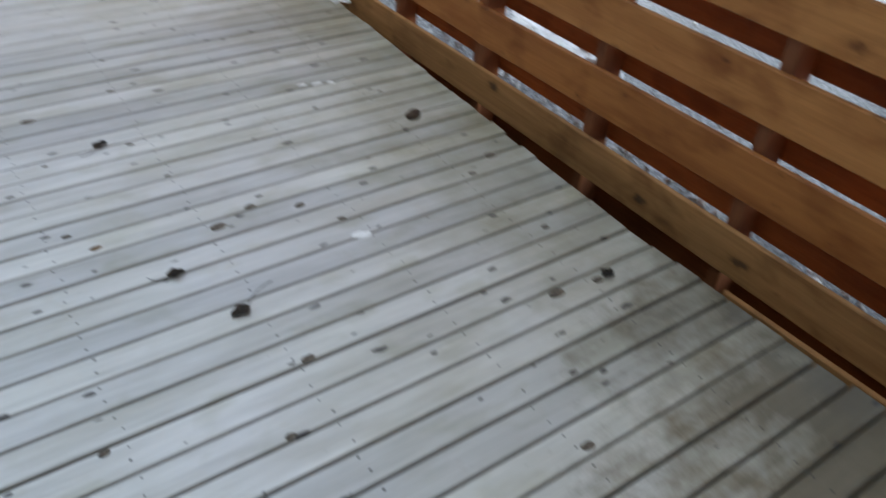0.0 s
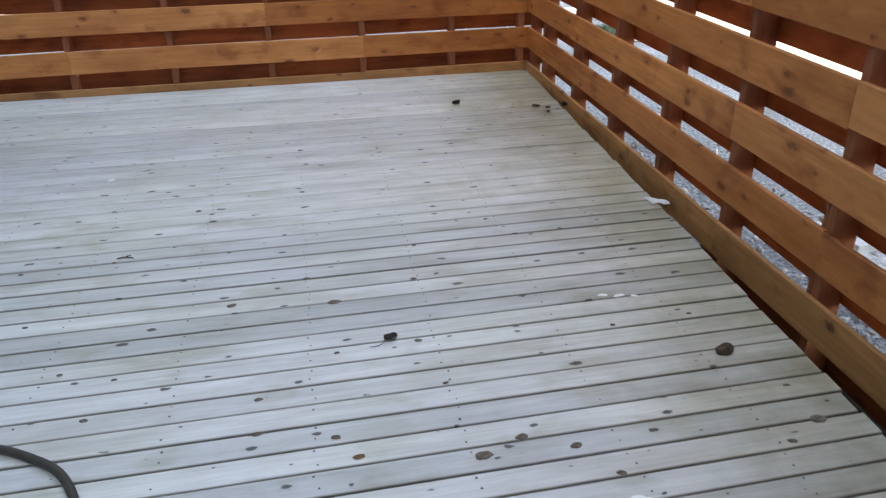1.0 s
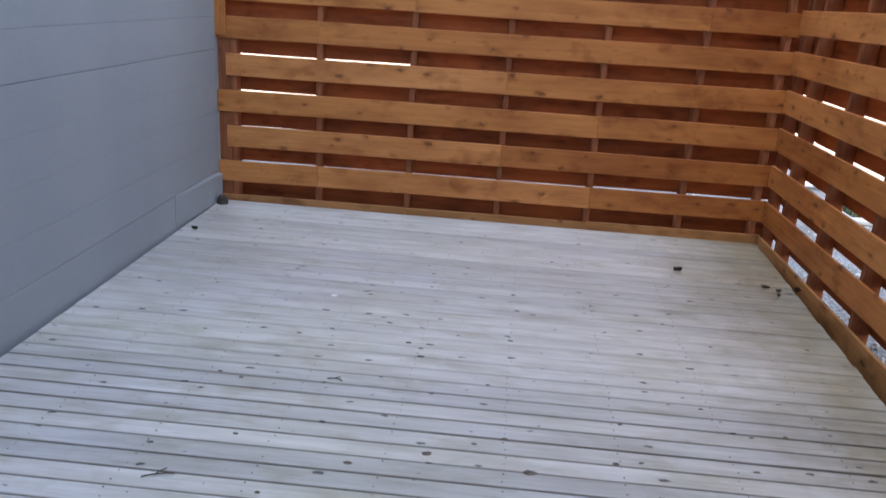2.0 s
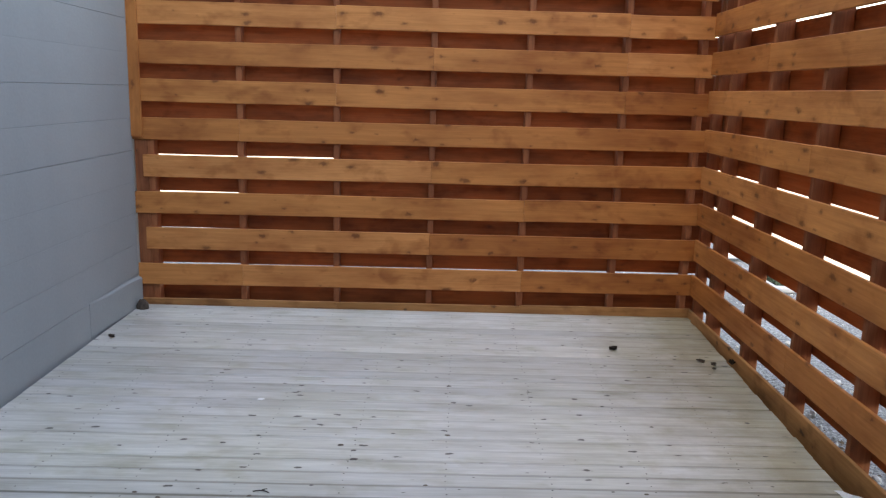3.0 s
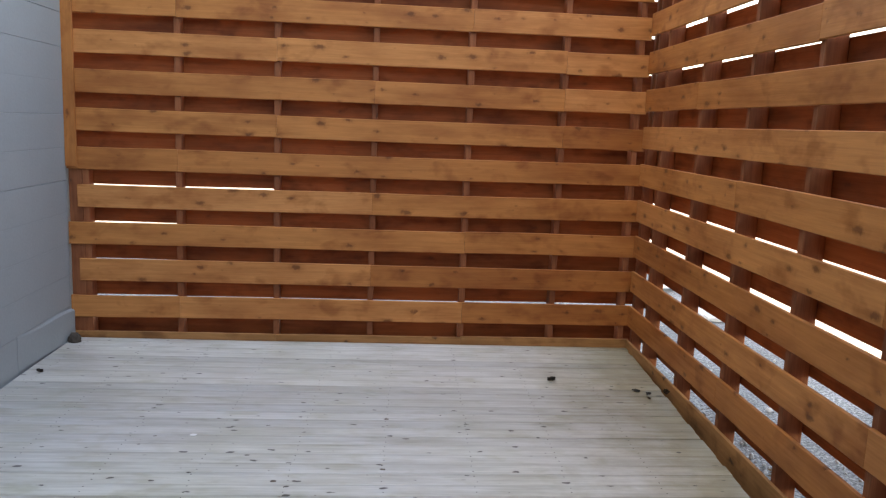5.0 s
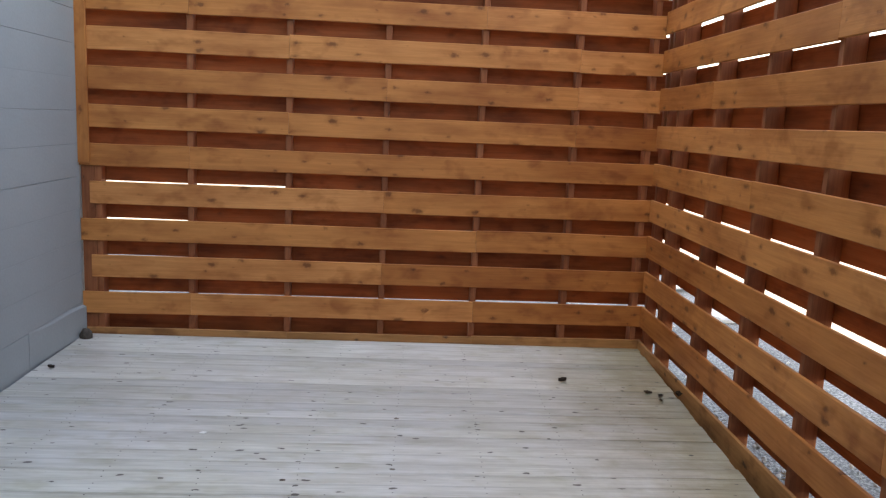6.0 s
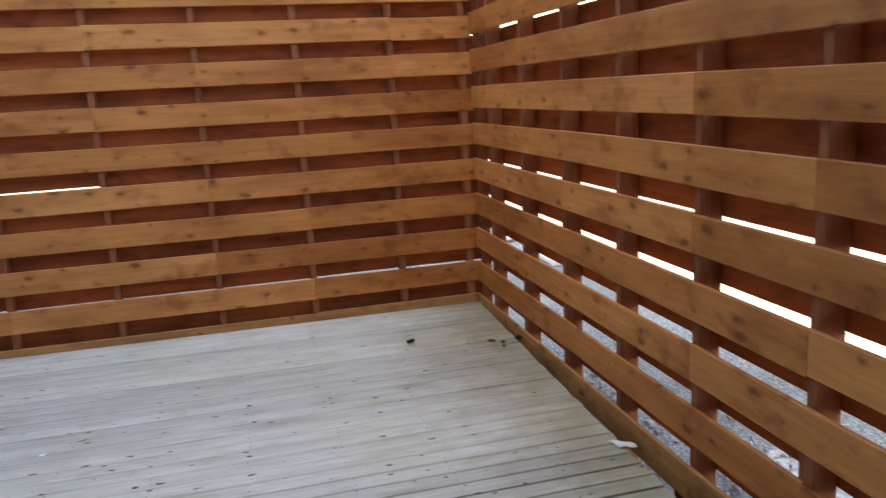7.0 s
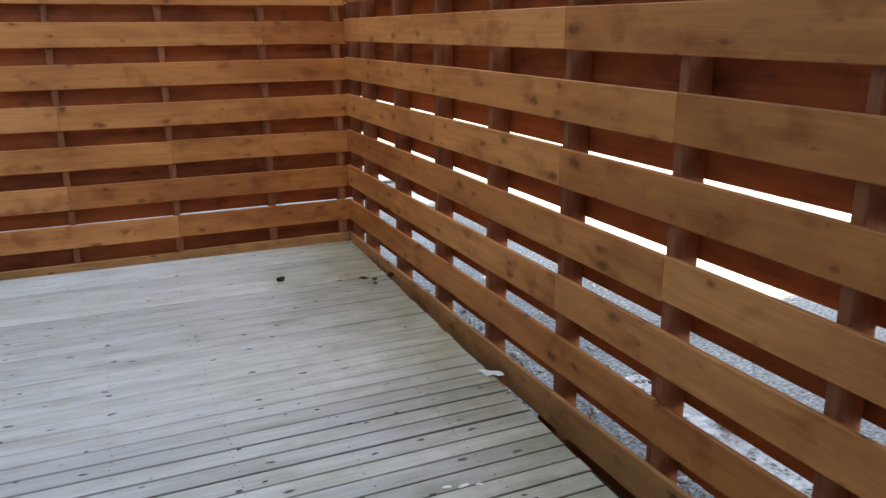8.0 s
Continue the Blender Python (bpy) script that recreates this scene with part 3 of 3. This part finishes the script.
def scrap(bm, x, y):
    r = rnd.uniform(0.008, 0.026)
    m = pose(x, y, GROUND + 0.016 + rnd.uniform(0, 0.02), rnd.uniform(-35, 35), rnd.uniform(-35, 35), rnd.uniform(0, 360))
    a = [bm.verts.new(m @ Vector(p)) for p in ((-r, 0, 0), (-0.3 * r, 0.45 * r, 0.25 * r), (r, 0, 0), (-0.2 * r, -0.5 * r, 0.2 * r))]
    bm.faces.new((a[0], a[3], a[2], a[1]))


def strip():
    y = -rnd.uniform(0.5, 6.5)
    return (0.07 if y > -2.75 else 0.21) + abs(rnd.gauss(0, 0.32)), y



wide = lambda: (0.1 + abs(rnd.gauss(0, 1.2)), -rnd.uniform(-3, 7))
under = lambda: (rnd.uniform(-0.34, 0.1), -rnd.uniform(2.3, 6.5))
scatter("gravel", "loose grey gravel along the fence foot", 1300, strip, pebble, STONE, "gravel")
scatter("grit", "scattered pale grit on the asphalt", 420, wide, pebble, CONCRETE, "gravel")
scatter("leaf_litter", "brown leaf litter along the fence foot", 520, strip, scrap, LITTER, "leaves")
scatter("dark_litter", "dark leaf scraps under the deck edge", 170, under, scrap, plain("rotten_leaf", (0.030, 0.022, 0.016), 0.95, 40, 0.6, 0.4, gloss=0.05), "leaves")

# kerbed bed with rough grass beyond the corner of the fences, and a wheel stop behind it
bed = thing("grass_bed", "small kerbed bed of rough grass beyond the fence corner", "grass bed", pose(1.38, 1.82, GROUND), "structure")
part("kerb", bar(0.50, 0.10, 0.05, 0.012), CONCRETE, bed, at=pose(0, 0, 0.002))
part("kerb", bar(0.46, 0.10, 0.05, 0.012), CONCRETE, bed, at=pose(0.10, 0.104, 0.002, 0, 0, 90))
part("soil_fill", block(0.105, 0.50, 0.105, 0.56, 0.002, 0.04), SHADE_SOIL, bed)
bm = bmesh.new()
for _ in range(1100):
    x, y, h, a = rnd.uniform(0.12, 0.48), rnd.uniform(0.12, 0.55), rnd.uniform(0.03, 0.07), rnd.uniform(0, 6.28)
    dx, dy, lx, ly = math.cos(a) * 0.006, math.sin(a) * 0.006, rnd.gauss(0, 0.03), rnd.gauss(0, 0.03)
    bm.faces.new([bm.verts.new(p) for p in ((x - dx, y - dy, 0.035), (x + dx, y + dy, 0.035), (x + lx, y + ly, 0.035 + h))])
blades = part("grass", bm, plain("rough_grass", (0.075, 0.105, 0.060), 0.8, 6, 0.4, 0.1), bed)
blades["kind"] = "stuff"
stop = thing("wheel_stop", "white painted concrete wheel stop on dark feet", "wheel stop", pose(1.0, 3.14, GROUND + 0.001, 0, 0, 6))
bm = bar(1.30, 0.15, 0.055, 0.016)
for v in bm.verts:
    v.co.y = 0.075 + (v.co.y - 0.075) * (1.0 - 3.0 * v.co.z)
part("body", bm, PAPER, stop, at=pose(0, 0, 0.028))
for x in (0.10, 1.05):
    part("foot", block(x, x + 0.16, 0.02, 0.13, 0, 0.0275, 0.005), ROOFING, stop, "dark rubber foot")

# ---- twigs and a rust mark on the deck ----
TWIG = plain("dark_twig", (0.06, 0.048, 0.038), 0.85, 60, 0.4, 0.4, gloss=0.2)


def twig(label, x, y, long, turn, seed):
    """A thin bent twig with one side shoot."""
    r = random.Random(seed)
    ob = part("twig", bar(long, 0.004, 0.004, 0.0012, bow=r.uniform(0.006, 0.014), steps=6), TWIG, at=pose(x, y, 0.003, 0, 0, turn))
    part("shoot", bar(long * 0.4, 0.0028, 0.0028, 0.0008, bow=0.003, steps=3), TWIG, ob, at=pose(long * 0.45, 0.010, 0.001, 0, 0, r.uniform(25, 50)))
    return tagged(ob, label, "twig", "twigs on the deck")


twig("thin dark bent twig on the planks", -2.764, -3.140, 0.096, 20, 3)
twig("thin dark twig beside the hose", -2.356, -2.422, 0.060, -8, 5)
rust = splash("brown rust mark on a plank", -1.605, -3.683, 0.040, 0.014, 11, 8)
rust.name = "rust_mark"
rust.data = rust.data.copy()
rust.data.materials[0] = plain("rust_stain", (0.17, 0.095, 0.045), 0.8, 60, 0.4, 0.2, gloss=0.1)
rust.scale = (1, 1, 0.25)
rust["group"], rust["category"] = "marks on the deck", "rust mark"

# spilt pale sand and grit with bits of rubble outside the fence
rnd = random.Random(77)
bm = bmesh.new()
bmesh.ops.create_grid(bm, x_segments=44, y_segments=60, size=1)
for v in bm.verts:
    r = math.hypot(v.co.x, v.co.y) + 0.35 * noise.noise(v.co * 2.3 + Vector((5, 2, 0)))
    rough = 0.5 * noise.noise(v.co * 9) + 0.5 * noise.noise(v.co * 23)
    v.co = Vector((v.co.x * 0.42, v.co.y * 0.62, max(-0.03, 0.030 * (0.72 - r) / 0.4 if r > 0.32 else 0.030) + 0.012 * rough))
for f in bm.faces:
    f.smooth = True


def spilt_sand():
    m, t, b = nodes_of("pale_spilt_sand", 0.9)
    co = t.nodes.new("ShaderNodeTexCoord").outputs["Object"]
    big, fine = noise_of(t, co, 14, 6, 0.72), noise_of(t, co, 70, 3)
    base = ramp(t, big, [(0.38, (0.10, 0.085, 0.07)), (0.47, (0.45, 0.44, 0.42)), (0.62, (0.68, 0.67, 0.65))])
    t.links.new(mixed(t, "MULTIPLY", 0.6, base, ramp(t, fine, [(0.3, (0.6,)), (0.7, (1.1,))])), b.inputs["Base Color"])
    bumped(t, b, fine, 0.5, 0.004)
    return m


tagged(part("sand_spill", bm, spilt_sand(), at=pose(0.80, -2.78, GROUND + 0.014)), "spilt pale sand and grit on the asphalt", "sand", kind="structure")
for n in range(7):
    x, y, size = 0.75 + rnd.uniform(-0.3, 0.3), -2.8 + rnd.uniform(-0.45, 0.45), rnd.uniform(0.05, 0.11)
    bm = block(-size / 2, size / 2, -size * 0.7, size * 0.7, 0, 0.045, 0.006)
    for v in bm.verts:
        v.co += Vector((rnd.uniform(-0.01, 0.01), rnd.uniform(-0.01, 0.01), rnd.uniform(-0.006, 0.006) if v.co.z > 0.02 else 0))
    lumps = part("rubble_piece", bm, CONCRETE, at=pose(x, y, GROUND + 0.020, rnd.uniform(-9, 9), rnd.uniform(-9, 9), rnd.uniform(0, 180)))
    tagged(lumps, "small broken piece of pale concrete on the sand", "rubble", "rubble on the spilt sand")
